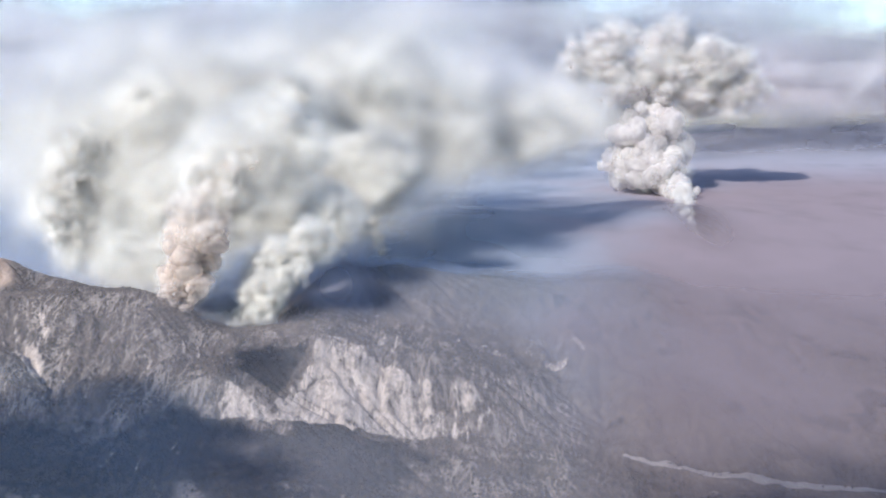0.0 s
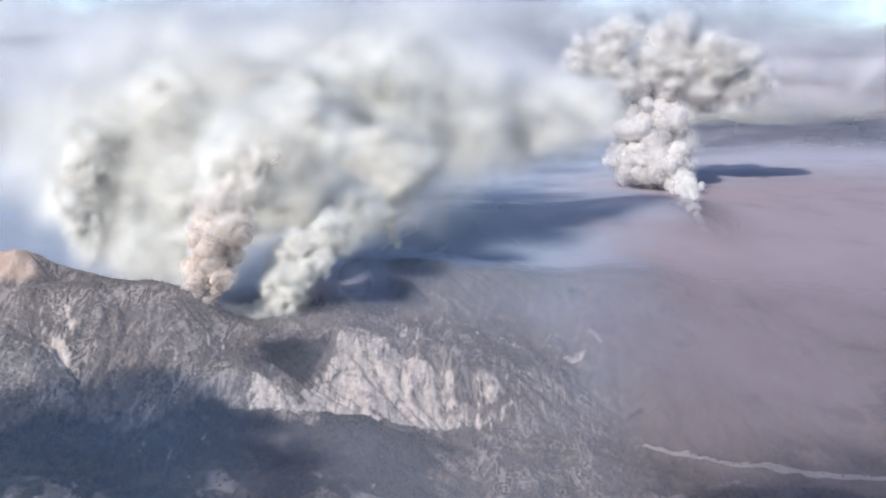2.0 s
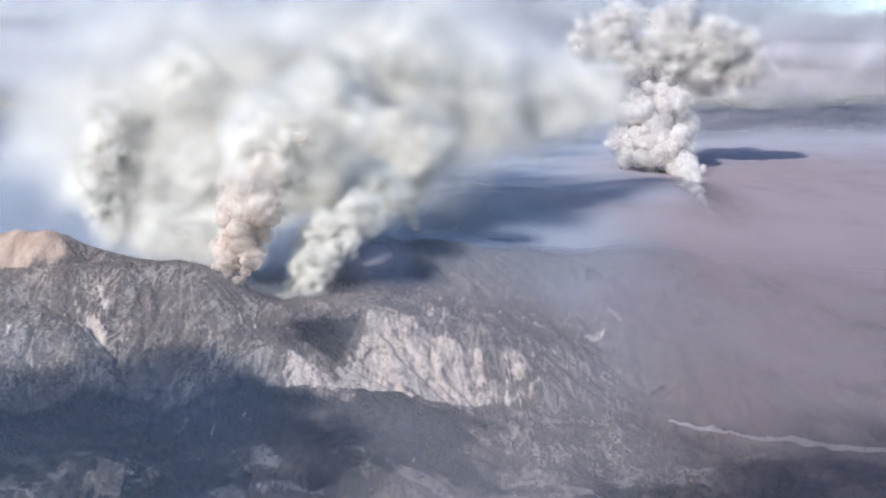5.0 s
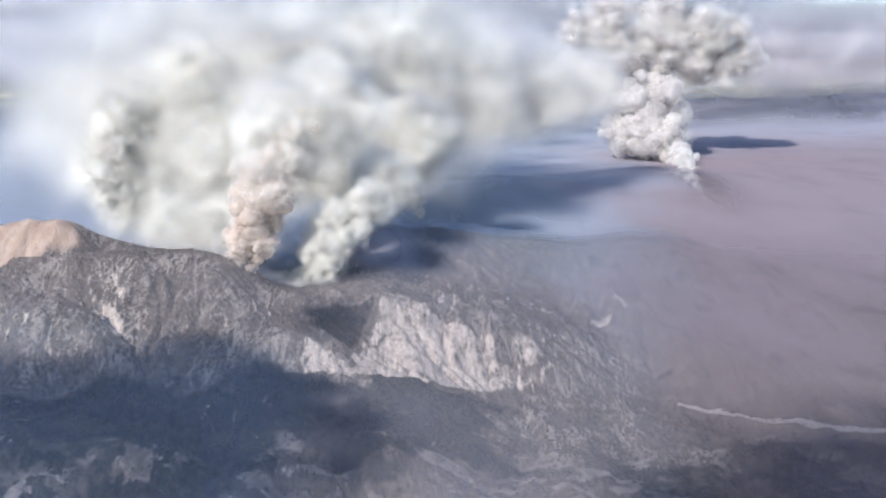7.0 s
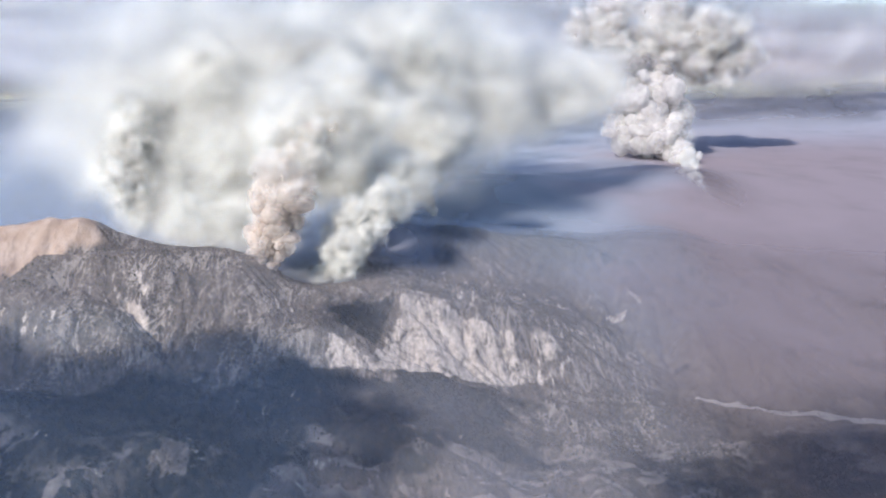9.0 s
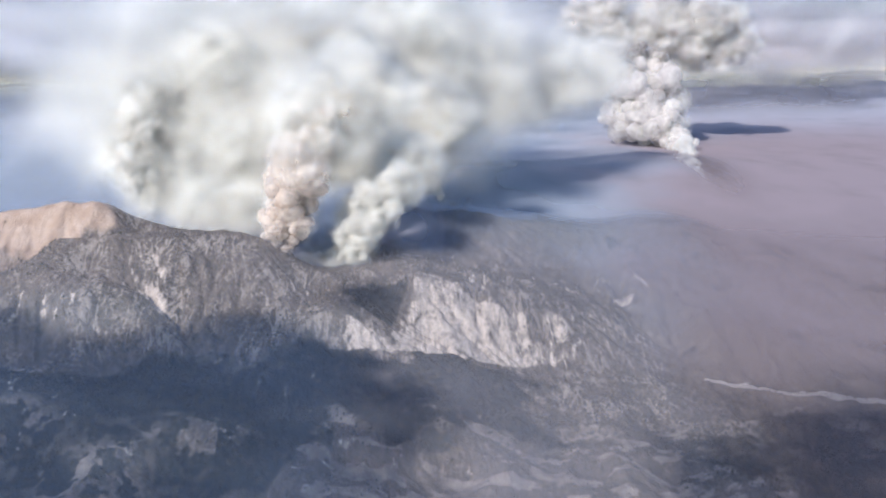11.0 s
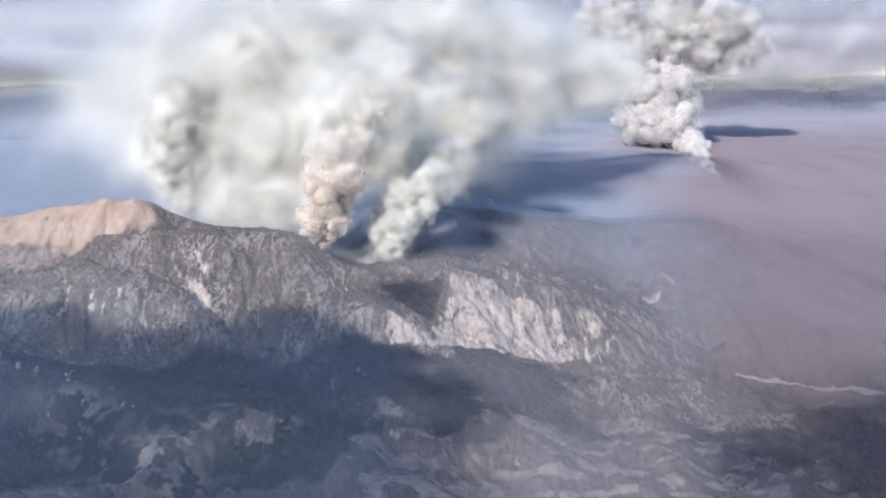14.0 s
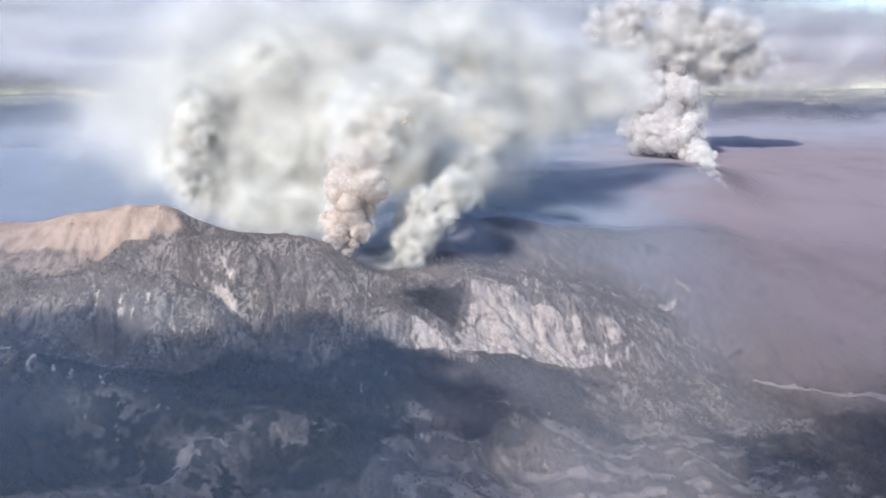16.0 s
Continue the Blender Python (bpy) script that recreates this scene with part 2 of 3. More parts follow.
# ---- ground: ridge and valley lines, in metres ----
LINES = {
    "tan_hill": [(-1500, 1720, 205), (-1150, 1640, 212), (-967, 1600, 216), (-907, 1560, 228), (-860, 1530, 242), (-776, 1500, 252), (-701, 1480, 254), (-661, 1500, 241), (-627, 1540, 223), (-592, 1563, 207)],
    "front_ridge": [(-781, 1395, 186), (-746, 1400, 217), (-704, 1402, 222), (-657, 1406, 224), (-615, 1440, 223), (-566, 1470, 221), (-522, 1480, 216), (-467, 1480, 212), (-435, 1472, 204), (-420, 1469, 200), (-384, 1480, 170), (-347, 1500, 148), (-299, 1520, 149), (-253, 1537, 152)],
    "tan_hollow": [(-1000, 1470, 180), (-870, 1440, 184), (-820, 1432, 184), (-772, 1415, 178), (-735, 1435, 205), (-690, 1452, 216), (-640, 1490, 217)],
    "far_crest": [(-253, 1537, 152), (-235, 1620, 156), (-205, 1700, 180), (-192, 1772, 204), (-160, 1800, 190), (-120, 1812, 184), (-100, 1870, 178), (-30, 1834, 177), (79, 1870, 149), (156, 1885, 138), (230, 1897, 128), (344, 1930, 133), (420, 1990, 120)],
    "behind": [(-1300, 1950, 110), (-900, 1900, 110), (-500, 1750, 100), (-330, 1680, 95), (-260, 1950, 100), (100, 2120, 90), (420, 2150, 90)],
    "bowl": [(-150, 1640, 135), (-90, 1700, 146), (0, 1720, 135), (-40, 1600, 122)],
    "right_spur": [(90, 1740, 108), (150, 1670, 90), (172, 1590, 57), (201, 1602, 62), (236, 1643, 88), (300, 1570, 62), (421, 1598, 49), (329, 1490, 51)],
    "left_face": [(-960, 1290, 168), (-830, 1300, 162), (-748, 1287, 161), (-682, 1260, 152), (-640, 1250, 128), (-590, 1225, 104)],
    "spur": [(-740, 1318, 180), (-680, 1322, 178), (-640, 1318, 172), (-615, 1300, 162), (-592, 1272, 146), (-566, 1246, 126), (-530, 1218, 106)],
    "spur_back": [(-690, 1365, 184), (-650, 1355, 176), (-615, 1340, 160)],
    "chute": [(-625, 1390, 200), (-595, 1345, 160), (-572, 1308, 140), (-544, 1266, 118), (-501, 1218, 98)],
    "tan_back": [(-860, 1610, 218), (-770, 1570, 234), (-690, 1560, 228), (-640, 1620, 196), (-560, 1640, 168)],
    "upper_slope": [(-555, 1384, 196), (-500, 1395, 183), (-430, 1390, 172), (-370, 1415, 150), (-316, 1434, 149), (-270, 1440, 143), (-187, 1414, 135), (-152, 1440, 143), (-105, 1440, 126)],
    "slope": [(-470, 1290, 132), (-400, 1285, 122), (-297, 1290, 122), (-267, 1310, 122), (-233, 1320, 95), (-165, 1358, 92), (-52, 1395, 84), (33, 1421, 85), (108, 1425, 52), (170, 1470, 40)],
    "foot": [(-400, 1215, 100), (-287, 1243, 90), (-198, 1268, 74), (-120, 1285, 56), (-69, 1306, 38), (-22, 1322, 28), (39, 1341, 30), (108, 1400, 38), (248, 1449, 12)],
    "below_foot": [(-300, 1185, 76), (-198, 1215, 62), (-90, 1250, 42), (31, 1270, 26), (150, 1330, 12)],
    "left_bluff": [(-1000, 1180, 138), (-850, 1165, 128), (-790, 1130, 124), (-735, 1080, 121), (-690, 1040, 108), (-639, 1038, 104), (-590, 960, 84), (-545, 941, 78), (-510, 960, 80), (-460, 981, 84), (-427, 974, 78)],
    "valley_left": [(-900, 1225, 112), (-740, 1180, 98), (-600, 1150, 88), (-480, 1140, 78), (-354, 1120, 66), (-300, 1080, 50), (-250, 1030, 36), (-178, 1073, 51), (-155, 1065, 44), (-42, 1116, 6)],
    "valley_floor": [(-640, 930, 62), (-404, 925, 40), (-358, 950, 41), (-323, 928, 42), (-303, 1011, 36), (-203, 955, 8), (-97, 984, 8), (13, 1009, 0), (116, 1055, -5), (227, 1065, -7), (348, 1108, -8), (369, 1297, -9), (432, 1264, -9), (592, 1240, -10), (620, 1420, -4)],
    "near_bank": [(-900, 760, 66), (-500, 800, 44), (-200, 840, 14), (100, 900, -2), (500, 900, -10), (900, 1000, 0), (0, 300, -20), (-1000, 200, 20), (1000, 200, -10)],
    "right_plain": [(600, 1700, 35), (900, 1500, 10), (520, 2000, 84), (528, 2355, 97), (616, 2581, 126), (676, 2527, 103), (760, 2560, 108), (900, 2500, 88), (1300, 2200, 50), (1100, 2900, 96)],
    "far_land": [(-2200, 3000, 60), (-1000, 3000, 60), (-300, 2500, 90), (63, 2434, 150), (250, 2480, 120), (0, 2900, 90), (350, 2700, 110), (800, 3600, 120), (1700, 3600, 125), (-1500, 4200, 120), (0, 4200, 130)],
    "far_range": [(-2900, 4950, 230), (-1600, 4950, 230), (-300, 4950, 190), (700, 4950, 230), (1600, 4950, 290), (2600, 4950, 320)],
}


def control_points():
    pts = []
    for line in LINES.values():
        for a, b in zip(line[:-1], line[1:]):
            a, b = np.array(a, float), np.array(b, float)
            span = np.hypot(*(b - a)[:2])
            steps = 1 if span > 420 else max(1, int(span / 110))
            pts += [a + (b - a) * k / steps for k in range(steps)]
        pts.append(np.array(line[-1], float))
    pts = np.array(pts)
    _, keep = np.unique(np.round(pts[:, :2] / 4), axis=0, return_index=True)
    return pts[keep]


def thin_plate(r2):
    return np.where(r2 > 0, 0.5 * r2 * np.log(np.maximum(r2, 1e-12)), 0)


CONTROL = control_points()
_xy = CONTROL[:, :2] / 1000
_d2 = ((_xy[:, None] - _xy[None]) ** 2).sum(-1)
_n = len(_xy)
_poly = np.hstack((np.ones((_n, 1)), _xy))
_system = np.block([[thin_plate(_d2) + 4e-5 * np.eye(_n), _poly], [_poly.T, np.zeros((3, 3))]])
_weights = np.linalg.solve(_system, np.concatenate((CONTROL[:, 2], np.zeros(3))))


def land(x, y):
    """The large form of the land."""
    x, y = np.asarray(x, float), np.asarray(y, float)
    out = _weights[_n] + _weights[_n + 1] * x / 1000 + _weights[_n + 2] * y / 1000
    for k in range(_n):
        out = out + _weights[k] * thin_plate((x / 1000 - _xy[k, 0]) ** 2 + (y / 1000 - _xy[k, 1]) ** 2)
    return out


KNOLLS = [(-660, 1000, 45, 8), (-560, 900, 50, 10), (-455, 985, 34, 7), (-298, 1020, 40, 8), (-186, 1085, 36, 8), (-785, 1090, 42, 8), (-112, 1012, 26, 6), (40, 1050, 40, 7), (180, 930, 50, 9)]
CHUTES = [(-605, 1368, 48, 50, 0.5, 0.8), (-745, 1275, 60, 36, 0.0, 0.85), (-670, 1262, 50, 34, 0.0, 0.85), (-350, 1395, 60, 40, 0.2, 0.6), (-440, 1330, 60, 50, 0.2, 0.5),
          (35, 1370, 45, 60, -0.1, 0.85), (100, 1440, 50, 50, -0.1, 0.7), (-60, 1490, 60, 50, -0.1, 0.7), (40, 1590, 90, 60, -0.1, 0.7), (-100, 1620, 60, 60, 0.0, 0.6), (-720, 1060, 40, 50, 0.2, 0.8), (-800, 1150, 60, 40, 0.0, 0.8)]
KNOLL_SCREE = [(-352, 952, 14, 6, 0.3, 0.75), (-110, 1012, 20, 9, 0.5, 0.7), (-188, 1090, 9, 26, 0.4, 0.62), (-300, 1024, 22, 12, 0.5, 0.62),
               (-785, 1075, 9, 44, 0.2, 0.68), (-745, 1115, 9, 24, 0.3, 0.66)]


def brink_line(x):
    """Where the bare cliffs end at the wooded spur below them."""
    return 1240 + 0.31 * (x + 290) + 0.0006 * np.maximum(x, 0) ** 2


def scar_mask(x, y):
    """Bare eroded cliffs and slides."""
    rough = 16 * fbm(x / 40, y / 40, 3, 55)

    def patch(cx, cy, rx, ry, turn=0.0):
        c, s = math.cos(turn), math.sin(turn)
        u, v = (x - cx) * c + (y - cy) * s, -(x - cx) * s + (y - cy) * c
        return 1 - smooth(0.3, 1.35, np.hypot(u / rx, v / ry) + rough / 38)
    low = brink_line(x)
    above = smooth(-3, 6, y - low + 0.2 * rough)
    slide = above * smooth(-303, -291, x + 0.4 * rough) * (1 - smooth(-215, -195, x + 0.6 * rough)) * (1 - smooth(-8, 8, y - 1303 + 0.4 * (x + 297) + 0.6 * rough))
    left = -233 + 0.27 * (y - 1300)
    top = np.where(x < -120, 1448.0, 1448 - 0.5 * (x + 120))
    face = above * smooth(-7, 7, x - left + 0.5 * rough) * (1 - smooth(-10, 24, y - top + 1.3 * rough)) * (0.9 - 0.42 * smooth(-60, 20, x + 2 * rough)) * (1 - smooth(110, 190, x))
    m = np.maximum(slide, face)
    m = np.maximum(m, 0.85 * patch(190, 1600, 30, 9, 0.35))
    m = np.maximum(m, 0.8 * patch(236, 1640, 7, 20, 0.5))
    m = np.maximum(m, 0.7 * patch(35, 1410, 22, 40, 0.2))
    m = np.maximum(m, 0.6 * patch(110, 1470, 12, 40, 0.3))
    m = np.maximum(m, 0.72 * patch(-576, 1312, 15, 56, 0.58))
    m = np.maximum(m, 0.85 * patch(-835, 1205, 40, 12, -0.2))
    for cx, cy, rx, ry, turn, much in CHUTES:
        c, s = math.cos(turn), math.sin(turn)
        u, v = (x - cx) * c + (y - cy) * s, -(x - cx) * s + (y - cy) * c
        thread = 1 - np.abs(fbm((u + 5 * fbm(u / 30, v / 30, 2, 52)) / 13, v / 80, 2, 53)) / 0.38
        m = np.maximum(m, much * np.clip(thread, 0, 1) * (1 - smooth(0.5, 1.2, np.hypot(u / rx, v / ry) + rough / 60)))
    m = np.maximum(m, 0.45 * smooth(0.74, 0.95, fbm(x / 7, y / 10, 2, 57)) * (1 - smooth(1180, 1260, y)) * (1 - smooth(-60, 60, x)) * smooth(900, 960, y))
    for cx, cy, rx, ry, turn, much in KNOLL_SCREE:
        m = np.maximum(m, much * patch(cx, cy, rx, ry, turn))
    return m


WASH = [(268, 1352), (300, 1330), (369, 1297), (432, 1268), (507, 1250), (592, 1236), (700, 1215), (900, 1190)]


def wash_mask(x, y):
    """The dry stony river bed on the plain."""
    m = np.zeros_like(x)
    for k, ((ax, ay), (bx, by)) in enumerate(zip(WASH[:-1], WASH[1:])):
        f = np.clip(((x - ax) * (bx - ax) + (y - ay) * (by - ay)) / ((bx - ax) ** 2 + (by - ay) ** 2), 0, 1)
        d = np.hypot(x - ax - f * (bx - ax), y - ay - f * (by - ay) + 5 * fbm(x / 35, y / 35, 2, 81))
        wide = 2.5 + 9 * smooth(0, 2.5, k + f) * (1 - 0.6 * smooth(3, 6, k + f)) + 3 * value_noise(x / 30, y / 30, 83)
        wide = np.maximum(wide, 1.5)
        m = np.maximum(m, 1 - smooth(0.6, 1.2, d / wide))
    return m


def relief(x, y):
    """Spurs, hollows and bumps on the slopes, before water has cut them."""
    warp = 22 * fbm(x / 150, y / 150, 3, 40)
    steep = smooth(800, 980, y) * (1 - smooth(2300, 2800, y))
    flat = smooth(300, 560, x) * (1 - smooth(1500, 1800, y))
    wide = ridged((x + warp) / 120, (y + 2 * warp) / 200, 2, 11)
    bumps = fbm(x / 60, y / 60, 4, 31)
    far = ridged(x / 420, y / 420, 4, 61) * smooth(2000, 2800, y) * (1 - 0.8 * np.exp(-(((x - 690) / 150) ** 2 + ((y - 2560) / 200) ** 2)))
    near = np.full_like(x, 1e9)
    for name in ("tan_hill", "front_ridge", "far_crest", "spur"):
        for (ax, ay, _), (bx, by, _) in zip(LINES[name][:-1], LINES[name][1:]):
            f = np.clip(((x - ax) * (bx - ax) + (y - ay) * (by - ay)) / ((bx - ax) ** 2 + (by - ay) ** 2), 0, 1)
            near = np.minimum(near, np.hypot(x - ax - f * (bx - ax), y - ay - f * (by - ay)))
    amp = steep * (1 - 0.35 * flat) * (0.2 + 0.8 * smooth(15, 110, near))
    brink = y - brink_line(x)
    amp = amp * (1 - 0.72 * np.exp(-(brink / 75) ** 2) * smooth(-420, -330, x) * (1 - smooth(180, 300, x)))
    return amp * (7 * (wide - 0.6) + 5 * (ridged((x - 0.3 * y + warp) / 48, (y + warp) / 110, 2, 19) - 0.6)) + (0.8 + 1.5 * amp) * bumps + 1.1 * steep * fbm(x / 17, y / 17, 3, 47) + 11 * far + sum(h * np.exp(-((x - cx) ** 2 + (y - cy) ** 2) / r**2) for cx, cy, r, h in KNOLLS)


def erode(x, y, z, passes, strength):
    """Water runs down the steepest way and cuts its bed by the square root of the area that it drains."""
    rows, cols = z.shape
    index = np.arange(z.size).reshape(z.shape)
    area = np.full(z.size, 9.0)
    for _ in range(passes):
        best, receiver = np.zeros(z.shape), index.copy()
        for dr, dc in ((-1, -1), (-1, 0), (-1, 1), (0, -1), (0, 1), (1, -1), (1, 0), (1, 1)):
            r0, r1, c0, c1 = max(0, -dr), rows - max(0, dr), max(0, -dc), cols - max(0, dc)
            here, there = (slice(r0, r1), slice(c0, c1)), (slice(r0 + dr, r1 + dr), slice(c0 + dc, c1 + dc))
            run = np.hypot(x[there] - x[here], y[there] - y[here])
            slope = (z[here] - z[there]) / run
            better = slope > best[here]
            best[here] = np.where(better, slope, best[here])
            receiver[here] = np.where(better, index[there], receiver[here])
        down = receiver.ravel().tolist()
        order = np.argsort(-z.ravel(), kind="stable").tolist()
        drained = [9.0] * z.size
        for i in order:
            if down[i] != i:
                drained[down[i]] += drained[i]
        area = np.array(drained)
        cut = (strength * np.sqrt(np.minimum(area, 40000.0))).tolist()
        level = z.ravel().tolist()
        for i in reversed(order):
            j = down[i]
            if j != i:
                level[i] = (level[i] + cut[i] * level[j]) / (1 + cut[i])
        z = np.array(level).reshape(z.shape)
    return z, area.reshape(z.shape)


def soften(a, times=1):
    for _ in range(times):
        p = np.pad(a, 1, mode="edge")
        a = (4 * a + 2 * (p[1:-1, :-2] + p[1:-1, 2:] + p[:-2, 1:-1] + p[2:, 1:-1]) + p[:-2, :-2] + p[:-2, 2:] + p[2:, :-2] + p[2:, 2:]) / 16
    return a


def build_ground():
    near = np.linspace(-600, 780, 50)[:-1]
    middle = np.linspace(780, 1960, 470)
    beyond = 1960 + (4980 - 1960) * np.linspace(0, 1, 170)[1:] ** 1.25
    ys = np.concatenate((near, middle, beyond))
    u = np.linspace(-1, 1, 800)
    half = 520 + 0.56 * np.maximum(ys, 500)
    centre = -120 - 0.02 * ys
    x = centre[:, None] + half[:, None] * u[None]
    y = np.repeat(ys[:, None], len(u), 1)
    z = land(x, y) + relief(x, y)
    a, b = len(near) - 10, len(near) + len(middle) + 90
    raw = z[a:b]
    bare = scar_mask(x[a:b], y[a:b])
    cut, area = erode(x[a:b], y[a:b], raw + 0.5 * fbm(x[a:b] / 9, y[a:b] / 9, 2, 71), 6, 0.028)
    depth = np.maximum(raw - cut, 0)
    cut = cut + 0.7 * soften(depth, 60)
    edge = smooth(0, 12, np.arange(b - a))[:, None] * smooth(0, 30, b - a - 1 - np.arange(b - a))[:, None]
    z[a:b] = raw + (soften(cut, 2) - raw) * edge
    chute = smooth(1090, 1180, y) * (1 - smooth(1640, 1760, y)) * (1 - smooth(150, 300, x)) * (0.6 + 0.4 * np.exp(-(((x + 600) / 60) ** 2 + ((y - 1360) / 60) ** 2)))
    chute = np.maximum(chute, np.exp(-(((x + 780) / 40) ** 2 + ((y - 1090) / 60) ** 2)))
    wild = fbm(x / 110, y / 110, 4, 90)
    # woods below the brink, which also carry part of the valley's shade
    forest_and_shade = 0.75 * (1 - smooth(-25 - 45 * (1 - smooth(-360, -310, x)), 10 + 30 * (1 - smooth(-360, -310, x)), y - brink_line(x) - 25 * wild - 50 * (1 - smooth(-360, -310, x)))) * (1 - smooth(-160, 120, x + 120 * wild)) * smooth(800, 880, y + 60 * wild - 190 * smooth(-400, -330, x))
    # wooded notch beside the scar, with its cast shade put into the colour
    forest_and_shade = np.maximum(forest_and_shade, 0.7 * smooth(-310, -270, x + 30 * wild) * (1 - smooth(-216, -204, x - 0.27 * (y - 1400))) * smooth(1305, 1330, y) * (1 - smooth(1400, 1480, y + 30 * wild)))
    # vignette-like dimness of the near right, painted into the ground
    forest_and_shade = np.maximum(forest_and_shade, 0.66 * smooth(40, 300, x + 80 * wild) * (1 - smooth(1000, 1400, y + 80 * wild)))
    forest_and_shade = np.maximum(forest_and_shade, 0.75 * smooth(0.32, 0.6, fbm(x / 45, y / 70, 4, 99)) * smooth(120, 260, x) * smooth(1400, 1500, y) * (1 - smooth(3200, 3800, y)))
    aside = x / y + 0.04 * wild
    # smoke shade on the land behind the ridge, put into the ground colour
    forest_and_shade = np.maximum(forest_and_shade, 0.8 * smooth(2200, 2500, y) * (1 - smooth(0.08, 0.2, aside)))
    # the same painted shade on the far right range
    forest_and_shade = np.maximum(forest_and_shade, 0.85 * smooth(3700, 4100, y) * smooth(0.18, 0.27, aside) * (1 - smooth(0.42, 0.5, aside)))
    knoll = np.clip(sum(np.exp(-((x - cx) ** 2 + (y - cy) ** 2) / (1.4 * r) ** 2) for cx, cy, r, _ in KNOLLS), 0, 1)
    forest_and_shade = forest_and_shade * (1 - 0.8 * knoll * smooth(-0.15, 0.25, fbm(x / 16, y / 16, 4, 130)))
    forest_and_shade = np.clip(forest_and_shade + 0.22 * fbm(x / 90, y / 90, 4, 95), 0, 1)
    pale = (0.6 + 0.3 * smooth(-420, -300, x)) * smooth(-0.05 + 0.07 * (1 - smooth(-420, -330, x)), 0.4, fbm(x / 30, y / 24, 4, 120)) * (1 - smooth(1060, 1130, y - 0.3 * np.maximum(x + 100, 0) + 40 * wild)) * (1 - smooth(350, 500, x)) * smooth(820, 880, y)
    tan = (1 - smooth(-700, -640, x + 30 * wild)) * smooth(1440, 1475, y + 30 * wild) * (1 - smooth(1650, 1750, y))
    tan = np.maximum(tan, 0.4 * (1 - smooth(-740, -640, x + 60 * wild)) * smooth(1375, 1405, y + 20 * wild) * (1 - smooth(1650, 1750, y)))
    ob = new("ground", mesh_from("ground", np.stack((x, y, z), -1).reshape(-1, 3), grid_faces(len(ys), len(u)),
             forest_and_shade=forest_and_shade.ravel(), scar=scar_mask(x, y).ravel(), wash=wash_mask(x, y).ravel(), tan=tan.ravel(), pale=pale.ravel(), chute=chute.ravel()))
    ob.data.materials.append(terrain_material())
    tagged(ob, "grey-brown scrub mountain slopes with bare eroded scars", "mountain", kind="structure")
    near = (y > 850) & (y < 1900)
    return ob, x, y, z, np.stack((x[near], y[near], z[near]), -1), forest_and_shade[near], np.maximum(scar_mask(x, y), 1.2 * tan)[near]


ground, grid_x, grid_y, grid_z, soil_points, wooded, bare_soil = build_ground()


def build_scrub(count):
    """Bushes and small trees scattered over the slopes, thicker in the woods and painted shade."""
    rng = np.random.default_rng(12)
    chance = (0.12 + wooded) * (1 - np.clip(bare_soil * 1.4, 0, 0.99)) * (1 + 0.8 * fbm(soil_points[:, 0] / 45, soil_points[:, 1] / 45, 3, 14))
    chance = np.maximum(chance, 0.003) * (soil_points[:, 1] / 1200)
    pick = rng.choice(len(soil_points), count, replace=False, p=chance / chance.sum())
    v, f = unit_ball(1)
    size = rng.uniform(0.7, 1.7, count) * (1 + 0.3 * wooded[pick])
    lumps = 1 + rng.uniform(-0.3, 0.3, (count, len(v)))
    tall = np.stack((size, size, size * rng.uniform(0.8, 1.7, count)), -1)
    at = soil_points[pick] + rng.uniform(-1.3, 1.3, (count, 3)) * (1, 1, 0)
    verts = v[None] * lumps[:, :, None] * tall[:, None] + at[:, None] + np.array((0, 0, 0.3)) * tall[:, None]
    faces = f[None] + (np.arange(count) * len(v))[:, None, None]
    ob = new("scrub", mesh_from("scrub", verts.reshape(-1, 3), faces.reshape(-1, 3)))
    n = Nodes("dark_scrub")
    leaf = n.mix(n.add("ShaderNodeNewGeometry").outputs["Random Per Island"], (0.035, 0.04, 0.033), (0.085, 0.08, 0.066))
    leaf = n.mix(n.ramp(n.noise(0.8, 3.0), 0.3, 0.7), leaf, n.mix(0.5, leaf, (0.02, 0.022, 0.018)))
    bsdf = n.add("ShaderNodeBsdfPrincipled")
    n.put(bsdf.inputs["Base Color"], leaf)
    bsdf.inputs["Roughness"].default_value = 0.9
    bsdf.inputs["Specular IOR Level"].default_value = 0.1
    ob.data.materials.append(n.surface(bsdf.outputs[0]))
    return tagged(ob, "dark green-grey scrub and small trees on the slopes", "scrub", kind="stuff")


build_scrub(23000)


# ---- smoke ----
BALL_V, BALL_F = unit_ball(3)


def noise3(p, seed):
    """Cheap 3D noise from three planes."""
    return (value_noise(p[..., 0] + 3.1 * p[..., 2], p[..., 1] - 1.7 * p[..., 2], seed) + value_noise(p[..., 1] * 1.1 + 2.3 * p[..., 0], p[..., 2] * 1.3, seed + 7)) / 2


